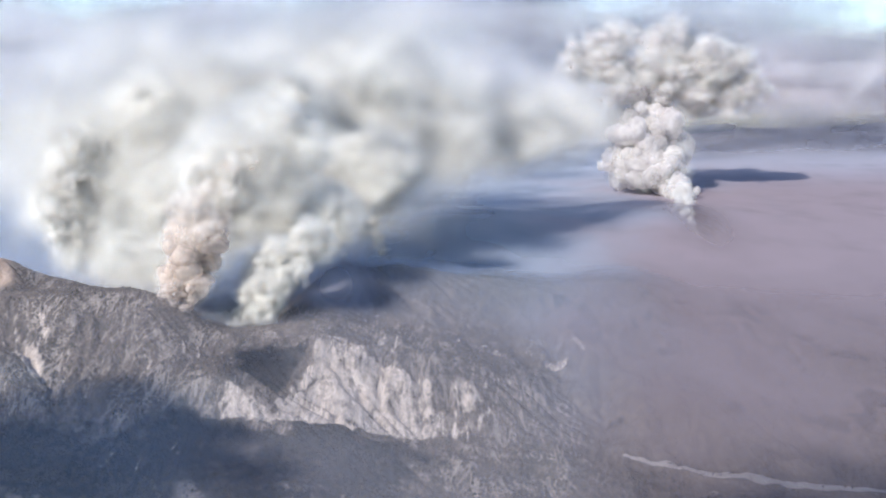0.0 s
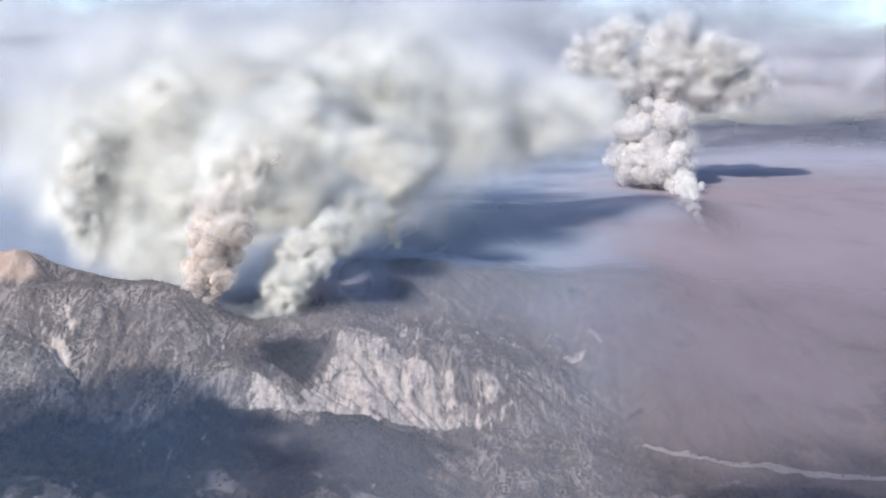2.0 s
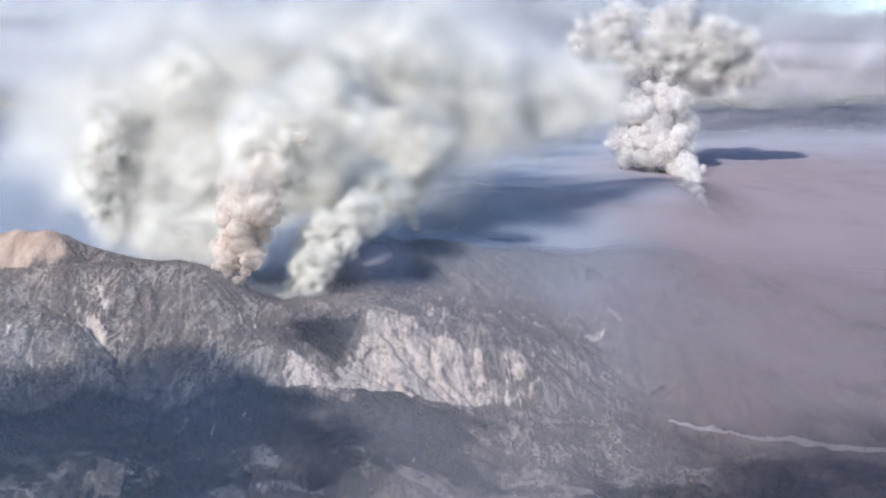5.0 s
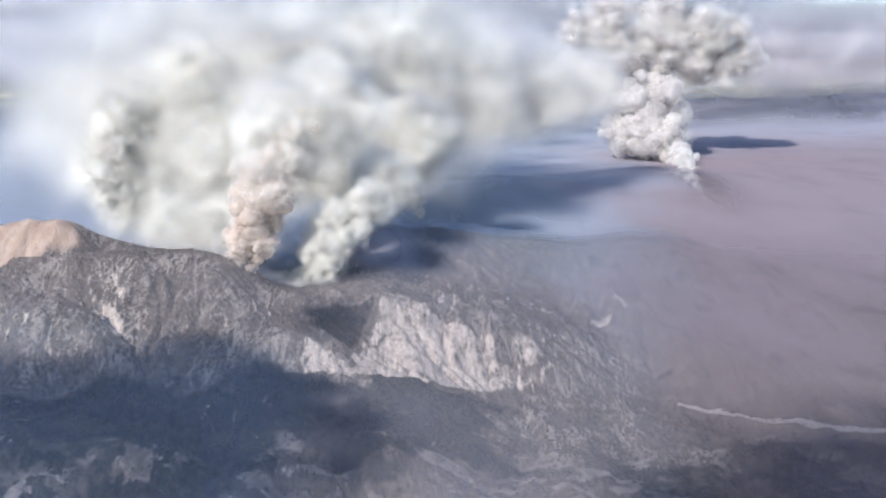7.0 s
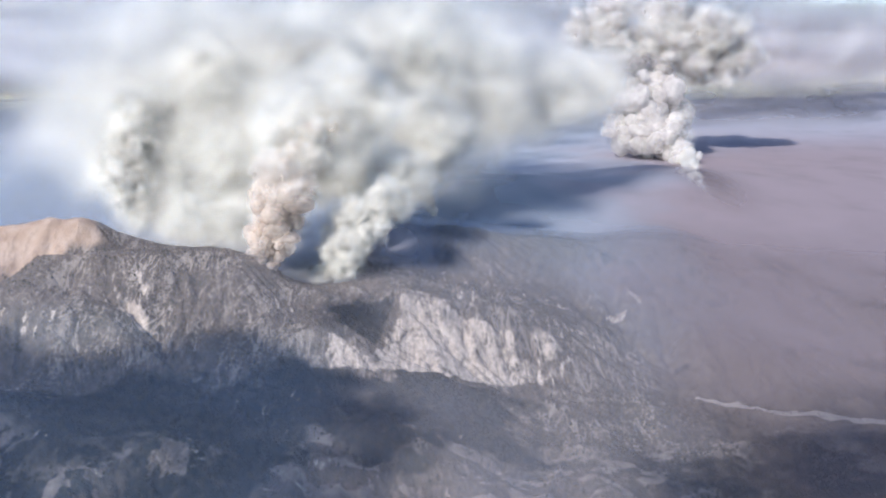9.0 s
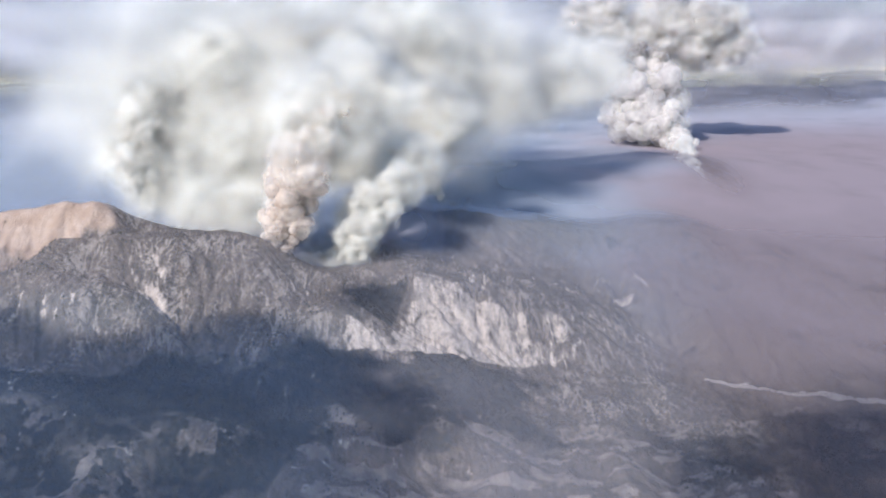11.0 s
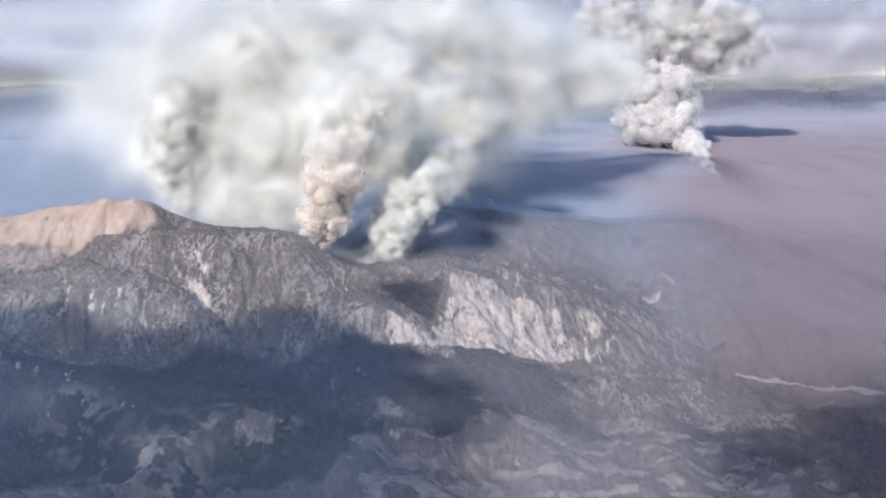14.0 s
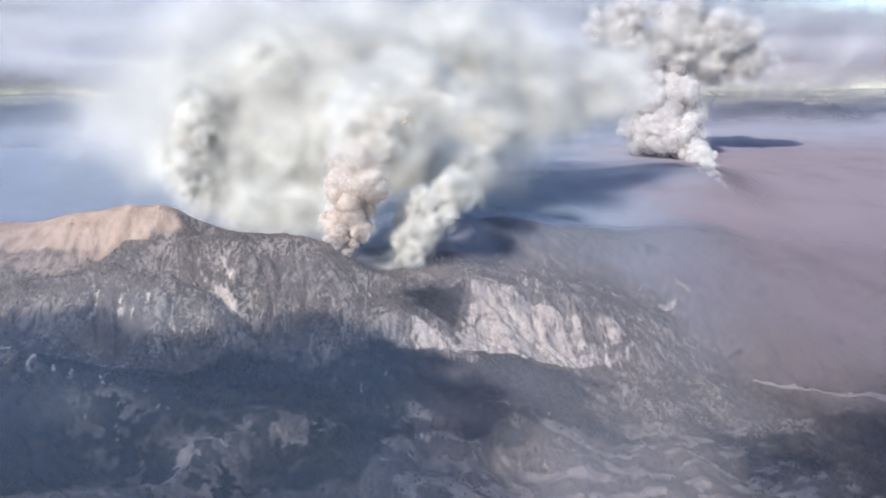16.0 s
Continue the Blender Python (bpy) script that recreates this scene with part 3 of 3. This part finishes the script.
def billows(name, puffs, parent, material, rough=0.16):
    """Rolling smoke: lobed balls that merge into one mass."""
    vs, fs = [], []
    for k, (c, r) in enumerate(puffs):
        d = BALL_V
        lumps = 1 - np.abs(noise3(d * 1.6 + k * 13.7, 5)) * 2
        lumps = lumps + 0.7 * (1 - np.abs(noise3(d * 3.4 + k * 7.1, 9)) * 2) + 0.35 * (1 - np.abs(noise3(d * 7.3 + k * 3.7, 15)) * 2)
        v = d * (r * (0.8 + rough * lumps))[:, None] * (1 + 0.35 * np.sin(k * np.array((1.3, 2.1, 3.7)))) + np.array(c)
        fs.append(BALL_F + len(vs) * len(BALL_V))
        vs.append(v)
    ob = new(name, mesh_from(name, np.concatenate(vs), np.concatenate(fs)))
    ob.data.materials.append(material)
    ob.parent = parent
    return tagged(ob, kind="stuff")


RINGS = ((0.0, 1, 1.0), (0.36, 6, 0.78), (0.7, 12, 0.24), (1.0, 12, 0.0))
RIM = np.array([(math.cos(a) * q, math.sin(a) * q, (1 - q * q) * 0.1) for q, m, _ in RINGS for a in [2 * math.pi * k / m for k in range(m)]])
RIM_D = np.array([d for _, m, d in RINGS for _ in range(m)])
RIM_F = np.array([(0, 1 + k, 1 + (k + 1) % 6) for k in range(6)] +
                 [f for k in range(6) for f in ((1 + k, 7 + 2 * k, 7 + 2 * k + 1), (1 + k, 7 + 2 * k + 1, 1 + (k + 1) % 6), (1 + (k + 1) % 6, 7 + 2 * k + 1, 7 + (2 * k + 2) % 12))] +
                 [f for k in range(12) for f in ((7 + k, 19 + k, 19 + (k + 1) % 12), (7 + k, 19 + (k + 1) % 12, 7 + (k + 1) % 12))])


def wisps(name, clouds, parent, material, seed=1, more=1.0):
    """Loose smoke: many soft curled shreds. clouds: centre, radii, how many, shred size, density, tint."""
    rng = np.random.default_rng(seed)
    vs, ds, ts = [], [], []
    for centre, radii, count, size, density, tint in clouds:
        count, density = int(count * more), density / more**0.8
        way = rng.normal(size=(count, 3))
        way /= np.linalg.norm(way, axis=1)[:, None]
        at = np.array(centre) + way * np.array(radii) * (rng.random((count, 1)) ** 0.45)
        edge = rng.random(count)
        turn = rng.normal(size=(count * 2, 3, 3))
        q, _ = np.linalg.qr(turn)
        q = q[np.argsort(-np.abs(q[:, 1, 2]) - 0.4 * rng.random(count * 2))[:count]]
        rng.shuffle(q)
        s = size * rng.uniform(0.6, 1.4, count)
        vs.append((np.einsum("nij,vj->nvi", q, RIM) * s[:, None, None] + at[:, None]).reshape(-1, 3))
        ds.append((RIM_D[None] * density * (0.5 + edge[:, None])).ravel())
        ts.append(np.full(count * len(RIM), tint))
    vs = np.concatenate(vs)
    n = len(vs) // len(RIM)
    faces = (RIM_F[None] + (np.arange(n) * len(RIM))[:, None, None]).reshape(-1, 3)
    ob = new(name, mesh_from(name, vs, faces, dens=np.concatenate(ds), tint=np.concatenate(ts)))
    ob.data.materials.append(material)
    ob.parent = parent
    return tagged(ob, kind="stuff")


def scatter_puffs(path, count, seed, jitter=0.6, size=(0.35, 0.6)):
    """Puffs of smoke spread along a path of (centre, radius)."""
    rng = np.random.default_rng(seed)
    c = np.array([p[0] for p in path], float)
    r = np.array([p[1] for p in path], float)
    out = []
    for k in range(count):
        s = rng.random() * (len(path) - 1)
        i = int(s)
        f = s - i
        cc, rr = c[i] + (c[i + 1] - c[i]) * f, r[i] + (r[i + 1] - r[i]) * f
        way = rng.normal(size=3)
        way /= np.linalg.norm(way)
        out.append((cc + way * rr * jitter * rng.random() ** 0.4, rr * (size[0] + (size[1] - size[0]) * rng.random() ** 1.8)))
    return out


def fuzz(puffs, each, density, tint=0.0, size=0.55, reach=1.25):
    """Shreds round each puff, which blur its edge."""
    return [(c, (r * reach,) * 3, each, r * size, density, tint) for c, r in puffs]


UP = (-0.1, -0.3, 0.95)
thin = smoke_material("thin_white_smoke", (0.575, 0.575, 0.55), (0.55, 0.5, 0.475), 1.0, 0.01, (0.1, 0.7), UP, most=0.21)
column = billow_material("dense_white_smoke", (0.94, 0.925, 0.9), (0.9, 0.87, 0.84), 0.17)
faint = billow_material("loose_white_smoke", (0.94, 0.91, 0.87), (0.86, 0.81, 0.78), 0.14)
brown = billow_material("dense_brown_smoke", (0.9, 0.82, 0.76), (0.78, 0.67, 0.6), 0.5)
loose_brown = billow_material("loose_brown_smoke", (0.91, 0.84, 0.78), (0.85, 0.77, 0.71), 0.2)
cauliflower = billow_material("far_white_smoke", (0.86, 0.83, 0.82), (0.77, 0.73, 0.73), 0.46, 0.02, 6.0)
cap_smoke = billow_material("far_cap_smoke", (0.84, 0.81, 0.8), (0.73, 0.68, 0.69), 0.2, 0.02, 6.0)

plume = new("smoke_plume")
tagged(plume, "broad soft white smoke plume rising behind the ridge", "smoke plume")
PLUME_HEAD = [
    ((-690, 1800, 330), (70, 27, 120), 260, 52, 0.22, 0.0),
    ((-640, 1760, 225), (80, 22, 70), 160, 50, 0.21, 0.0),
    ((-560, 1850, 420), (125, 40, 110), 360, 74, 0.24, 0.0),
    ((-400, 1900, 460), (165, 50, 105), 460, 84, 0.24, 0.0),
    ((-230, 2060, 470), (170, 54, 105), 420, 86, 0.22, 0.0),
    ((-60, 2200, 450), (170, 54, 90), 260, 90, 0.21, 0.08),
    ((60, 2330, 435), (230, 90, 70), 260, 105, 0.17, 0.15),
    ((230, 2520, 425), (200, 90, 75), 190, 110, 0.15, 0.25),
    ((-150, 1880, 372), (100, 32, 60), 200, 52, 0.18, 0.05),
    ((-540, 1790, 280), (150, 32, 110), 360, 62, 0.22, 0.0),
]
PLUME_FLANKS = [
    ((-530, 1720, 195), (95, 27, 60), 220, 54, 0.24, 0.0),
    ((-390, 1800, 350), (110, 36, 110), 360, 62, 0.22, 0.0),
    ((-215, 2000, 370), (125, 40, 105), 320, 66, 0.21, 0.0),
    ((-345, 1560, 390), (80, 22, 80), 240, 42, 0.22, 0.05),
    ((-300, 1620, 430), (100, 27, 70), 240, 52, 0.21, 0.0),
    ((-325, 1512, 160), (62, 14, 9), 150, 11, 0.38, 0.0),
    ((-185, 1640, 300), (55, 20, 45), 200, 36, 0.21, 0.0),
    ((-880, 2100, 330), (180, 60, 120), 50, 120, 0.08, 0.0),
    ((-700, 2550, 550), (300, 90, 60), 70, 150, 0.12, 0.0),
    ((-240, 2650, 565), (420, 90, 70), 130, 150, 0.17, 0.0),
]
PLUME_HALO = [
    ((-740, 1880, 400), (130, 40, 170), 90, 140, 0.09, 0.0),
    ((-560, 2000, 545), (220, 40, 60), 90, 150, 0.1, 0.0),
    ((-250, 2150, 560), (260, 40, 60), 110, 150, 0.1, 0.0),
    ((-110, 1930, 320), (90, 30, 90), 120, 90, 0.1, 0.0),
    ((-20, 2100, 390), (120, 40, 70), 110, 110, 0.1, 0.05),
    ((-290, 1830, 290), (85, 35, 48), 190, 62, 0.22, 0.0),
    ((-230, 1760, 300), (60, 30, 40), 120, 46, 0.2, 0.0),
]
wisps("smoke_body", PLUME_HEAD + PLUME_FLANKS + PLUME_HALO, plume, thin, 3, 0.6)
brown_puffs = scatter_puffs([((-398, 1470, 184), 11), ((-406, 1475, 214), 30), ((-402, 1485, 250), 45), ((-388, 1495, 288), 48), ((-373, 1512, 324), 50)], 130, 4, 0.9, (0.26, 0.52))
upper_puffs = scatter_puffs([((-390, 1530, 330), 50), ((-353, 1545, 365), 52), ((-338, 1580, 412), 58)], 70, 14, 0.9, (0.24, 0.42))
white_puffs = scatter_puffs([((-385, 1498, 166), 7), ((-338, 1510, 160), 12), ((-290, 1524, 168), 24), ((-296, 1522, 200), 34), ((-272, 1530, 236), 38), ((-240, 1548, 264), 38), ((-200, 1590, 284), 40)], 190, 5, 0.9, (0.22, 0.52))
left_puffs = scatter_puffs([((-680, 1760, 226), 28), ((-700, 1770, 290), 40), ((-697, 1785, 345), 46), ((-672, 1800, 400), 50)], 80, 8, 0.85, (0.24, 0.44))
billows("brown_column", [p for p in brown_puffs if p[0][2] < 296], plume, brown)
billows("brown_column", [p for p in brown_puffs if p[0][2] >= 296], plume, loose_brown)
billows("white_column", white_puffs, plume, column)
billows("upper_column", upper_puffs, plume, loose_brown)
billows("left_column", left_puffs, plume, faint)
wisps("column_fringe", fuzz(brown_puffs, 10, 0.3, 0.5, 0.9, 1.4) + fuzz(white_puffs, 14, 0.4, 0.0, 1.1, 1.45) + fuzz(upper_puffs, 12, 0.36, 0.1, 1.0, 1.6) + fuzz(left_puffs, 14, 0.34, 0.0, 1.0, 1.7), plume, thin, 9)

crest_plume = new("smoke_plume")
tagged(crest_plume, "small white smoke column on the crest of the ridge", "smoke plume")
crest_puffs = scatter_puffs([((-100, 1892, 178), 4), ((-122, 1890, 206), 14), ((-136, 1895, 240), 24), ((-158, 1900, 275), 34)], 60, 21, 0.85, (0.2, 0.45))
billows("smoke_column", crest_puffs, crest_plume, faint)
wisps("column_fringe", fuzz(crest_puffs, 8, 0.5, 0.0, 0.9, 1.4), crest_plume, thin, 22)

far_plume = new("smoke_plume")
tagged(far_plume, "tall white billowing smoke column over the plain", "smoke plume")
foot_puffs = scatter_puffs([((677, 2527, 116), 6), ((684, 2630, 146), 13), ((690, 2790, 176), 28), ((735, 2950, 205), 50)], 110, 6, 0.9, (0.25, 0.5))
far_puffs = scatter_puffs([((735, 2960, 205), 50), ((700, 3080, 235), 90), ((620, 3150, 270), 110), ((670, 3180, 330), 108), ((680, 3190, 395), 100), ((660, 3190, 455), 75)], 230, 16, 0.95, (0.2, 0.48))
cap_puffs = scatter_puffs([((398, 3200, 560), 62), ((470, 3210, 605), 80), ((560, 3200, 630), 90), ((744, 3200, 635), 95), ((850, 3200, 600), 90), ((935, 3200, 565), 85), ((1010, 3200, 510), 62), ((905, 3200, 450), 55), ((827, 3200, 485), 70), ((712, 3200, 535), 85), ((566, 3200, 520), 75)], 300, 7, 0.9, (0.24, 0.5))
billows("smoke_foot", foot_puffs, far_plume, column)
billows("smoke_column", far_puffs, far_plume, cauliflower)
billows("smoke_cap", cap_puffs, far_plume, cap_smoke)
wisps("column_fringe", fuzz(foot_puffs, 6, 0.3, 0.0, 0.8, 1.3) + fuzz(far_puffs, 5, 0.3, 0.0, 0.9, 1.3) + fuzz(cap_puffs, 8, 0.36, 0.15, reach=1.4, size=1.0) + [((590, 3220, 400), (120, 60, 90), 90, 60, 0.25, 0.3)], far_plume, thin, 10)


# ---- the deck of drifting smoke ----
def drift_bank(name, clouds, seed, label):
    """Flat streaks of smoke that hang in the air."""
    rng = np.random.default_rng(seed)
    vs, ds, ts = [], [], []
    for centre, radii, count, size, density, tint in clouds:
        at = np.array(centre) + rng.uniform(-1, 1, (count, 3)) * np.array(radii)
        lean, turn = rng.normal(0, 0.35, count), rng.uniform(0, 6.28, count)
        s = size * rng.uniform(0.6, 1.4, count)
        flat = np.stack((RIM[:, 0] * 1.8, RIM[:, 2] * 0.6, RIM[:, 1] * 0.42), -1)
        ca, sa = np.cos(lean)[:, None], np.sin(lean)[:, None]
        y, z = flat[None, :, 1] * ca - flat[None, :, 2] * sa, flat[None, :, 1] * sa + flat[None, :, 2] * ca
        x = np.repeat(flat[None, :, 0], count, 0)
        yaw = rng.normal(0, 0.5, count)[:, None]
        x, y = x * np.cos(yaw) - y * np.sin(yaw), x * np.sin(yaw) + y * np.cos(yaw)
        vs.append((np.stack((x, y, z), -1) * s[:, None, None] + at[:, None]).reshape(-1, 3))
        ds.append((RIM_D[None] * density * rng.uniform(0.5, 1.5, (count, 1))).ravel())
        ts.append(np.full(count * len(RIM), tint))
    vs = np.concatenate(vs)
    n = len(vs) // len(RIM)
    faces = (RIM_F[None] + (np.arange(n) * len(RIM))[:, None, None]).reshape(-1, 3)
    ob = new(name, mesh_from(name, vs, faces, dens=np.concatenate(ds), tint=np.concatenate(ts)))
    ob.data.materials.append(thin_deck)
    return tagged(ob, label, "smoke bank", kind="stuff")


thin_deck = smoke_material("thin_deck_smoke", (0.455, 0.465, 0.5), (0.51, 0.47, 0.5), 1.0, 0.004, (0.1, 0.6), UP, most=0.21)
drift_bank("smoke_and_shade_bank", [
    ((-300, 4300, 560), (2700, 450, 90), 120, 300, 0.5, 0.0),
    ((-300, 3700, 560), (900, 400, 80), 60, 220, 0.4, 0.0),
    ((1500, 4300, 520), (900, 450, 80), 60, 260, 0.4, 0.7),
    ((-1500, 4200, 500), (1000, 450, 90), 60, 260, 0.4, 0.0),
    ((0, 4750, 400), (2900, 150, 80), 150, 280, 0.5, 0.3),
    ((-300, 4500, 690), (2700, 350, 70), 150, 320, 0.32, 0.1),
    ((-500, 4500, 830), (2300, 350, 70), 110, 340, 0.22, 0.1),
    ((-450, 2700, 520), (480, 300, 90), 120, 170, 0.32, 0.0),
    ((-1000, 2700, 400), (350, 400, 130), 30, 180, 0.2, 0.0),
], 30, "pale streaky bank of drifting smoke along the horizon")


# ---- sheets close over the land, which stand in for thin smoke haze ----
def block_top(a, step):
    r, c = a.shape[0] // step, a.shape[1] // step
    a = a[:r * step, :c * step].reshape(r, step, c, step)
    return a.max((1, 3)), a.mean((1, 3))


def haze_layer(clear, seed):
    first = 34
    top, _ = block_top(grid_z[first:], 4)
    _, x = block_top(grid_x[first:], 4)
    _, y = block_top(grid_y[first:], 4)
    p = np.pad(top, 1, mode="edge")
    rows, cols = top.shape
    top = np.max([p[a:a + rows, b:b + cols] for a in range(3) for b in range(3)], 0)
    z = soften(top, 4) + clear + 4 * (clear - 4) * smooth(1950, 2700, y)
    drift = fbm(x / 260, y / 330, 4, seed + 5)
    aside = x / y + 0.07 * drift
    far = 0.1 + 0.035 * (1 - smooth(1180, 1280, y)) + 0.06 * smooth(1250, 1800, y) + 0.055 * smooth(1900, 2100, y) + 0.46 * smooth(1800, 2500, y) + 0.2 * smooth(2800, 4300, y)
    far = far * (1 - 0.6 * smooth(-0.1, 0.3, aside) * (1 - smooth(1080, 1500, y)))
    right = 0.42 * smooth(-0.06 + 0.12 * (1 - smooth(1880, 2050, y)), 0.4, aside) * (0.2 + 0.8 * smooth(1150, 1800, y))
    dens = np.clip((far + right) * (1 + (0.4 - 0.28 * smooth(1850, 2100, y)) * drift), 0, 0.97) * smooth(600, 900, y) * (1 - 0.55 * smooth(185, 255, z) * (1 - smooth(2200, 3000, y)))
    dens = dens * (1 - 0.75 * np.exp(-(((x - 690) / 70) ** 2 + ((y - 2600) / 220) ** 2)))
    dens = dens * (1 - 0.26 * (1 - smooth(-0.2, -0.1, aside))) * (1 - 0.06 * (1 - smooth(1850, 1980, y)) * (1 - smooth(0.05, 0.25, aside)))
    # thinner haze where far shade is painted, so that the dark ground shows
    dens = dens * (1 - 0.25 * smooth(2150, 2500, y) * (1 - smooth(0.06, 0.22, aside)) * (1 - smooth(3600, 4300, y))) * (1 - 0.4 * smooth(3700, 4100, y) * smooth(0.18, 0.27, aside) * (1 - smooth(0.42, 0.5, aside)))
    # extra haze added in the hollow, to lift the cast shadow there towards blue
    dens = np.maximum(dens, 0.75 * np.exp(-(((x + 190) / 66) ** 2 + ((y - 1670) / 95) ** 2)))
    # far tint falls back to blue: distant shade put into the haze colour
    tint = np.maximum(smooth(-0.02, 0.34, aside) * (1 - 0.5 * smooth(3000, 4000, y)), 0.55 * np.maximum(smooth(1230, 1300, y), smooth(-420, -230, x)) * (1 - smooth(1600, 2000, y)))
    ob = new("haze_sheet", mesh_from("haze_sheet", np.stack((x, y, z), -1).reshape(-1, 3), grid_faces(rows, cols), dens=dens.ravel(), tint=tint.ravel()))
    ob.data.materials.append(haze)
    return tagged(ob, "thin sheet standing in for blue-grey to mauve smoke haze over the land", "smoke haze", kind="stuff")


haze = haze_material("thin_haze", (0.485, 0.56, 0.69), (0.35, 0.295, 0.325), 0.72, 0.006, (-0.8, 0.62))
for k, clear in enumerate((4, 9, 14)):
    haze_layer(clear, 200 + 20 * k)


# ---- an unseen smoke sheet, added beside the flight line to shade the left valley ----
def unseen_shade_sheet(level=720):
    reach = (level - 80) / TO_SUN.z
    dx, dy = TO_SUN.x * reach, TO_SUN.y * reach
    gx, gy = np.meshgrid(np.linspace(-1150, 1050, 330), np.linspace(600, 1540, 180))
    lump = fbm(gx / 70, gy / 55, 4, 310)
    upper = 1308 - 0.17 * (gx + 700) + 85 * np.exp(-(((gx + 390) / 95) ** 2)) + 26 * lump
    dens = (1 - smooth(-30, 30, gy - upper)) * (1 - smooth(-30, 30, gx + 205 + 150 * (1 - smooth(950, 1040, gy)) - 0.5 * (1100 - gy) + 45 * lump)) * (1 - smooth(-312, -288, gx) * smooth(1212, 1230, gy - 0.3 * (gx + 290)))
    # also dims the near right ground, a stand-in for lens vignetting
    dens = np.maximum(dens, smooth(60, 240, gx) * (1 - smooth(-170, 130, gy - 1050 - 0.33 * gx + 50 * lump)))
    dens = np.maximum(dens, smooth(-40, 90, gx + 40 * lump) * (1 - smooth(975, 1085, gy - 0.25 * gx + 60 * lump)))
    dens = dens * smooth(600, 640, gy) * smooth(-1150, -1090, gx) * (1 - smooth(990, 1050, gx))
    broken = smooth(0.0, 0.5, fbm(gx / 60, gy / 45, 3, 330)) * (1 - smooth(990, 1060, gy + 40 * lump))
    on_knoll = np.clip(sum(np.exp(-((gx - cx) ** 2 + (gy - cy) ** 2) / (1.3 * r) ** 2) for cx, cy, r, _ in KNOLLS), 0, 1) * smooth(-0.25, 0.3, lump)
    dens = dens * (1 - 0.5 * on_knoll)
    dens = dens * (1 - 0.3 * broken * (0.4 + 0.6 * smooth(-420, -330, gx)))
    # a further patch of the sheet, which shades the notch above the slide
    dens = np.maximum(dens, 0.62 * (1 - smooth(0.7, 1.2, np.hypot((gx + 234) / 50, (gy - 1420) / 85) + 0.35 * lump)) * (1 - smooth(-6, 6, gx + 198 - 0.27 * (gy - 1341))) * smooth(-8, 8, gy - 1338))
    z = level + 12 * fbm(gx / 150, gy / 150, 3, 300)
    ob = new("smoke_and_shade_bank", mesh_from("smoke_and_shade_bank", np.stack((gx + dx, gy + dy, z), -1).reshape(-1, 3), grid_faces(180, 330), dens=dens.ravel(), tint=np.full(gx.size, 0.5)))
    ob.data.materials.append(smoke_material("shade_sheet_smoke", (0.8, 0.78, 0.76), (0.6, 0.52, 0.48), 0.8, 0.01, (0.0, 0.35)))
    return tagged(ob, "unseen grey smoke sheet added high beside the valley to shade it", "smoke bank", kind="stuff")


unseen_shade_sheet()
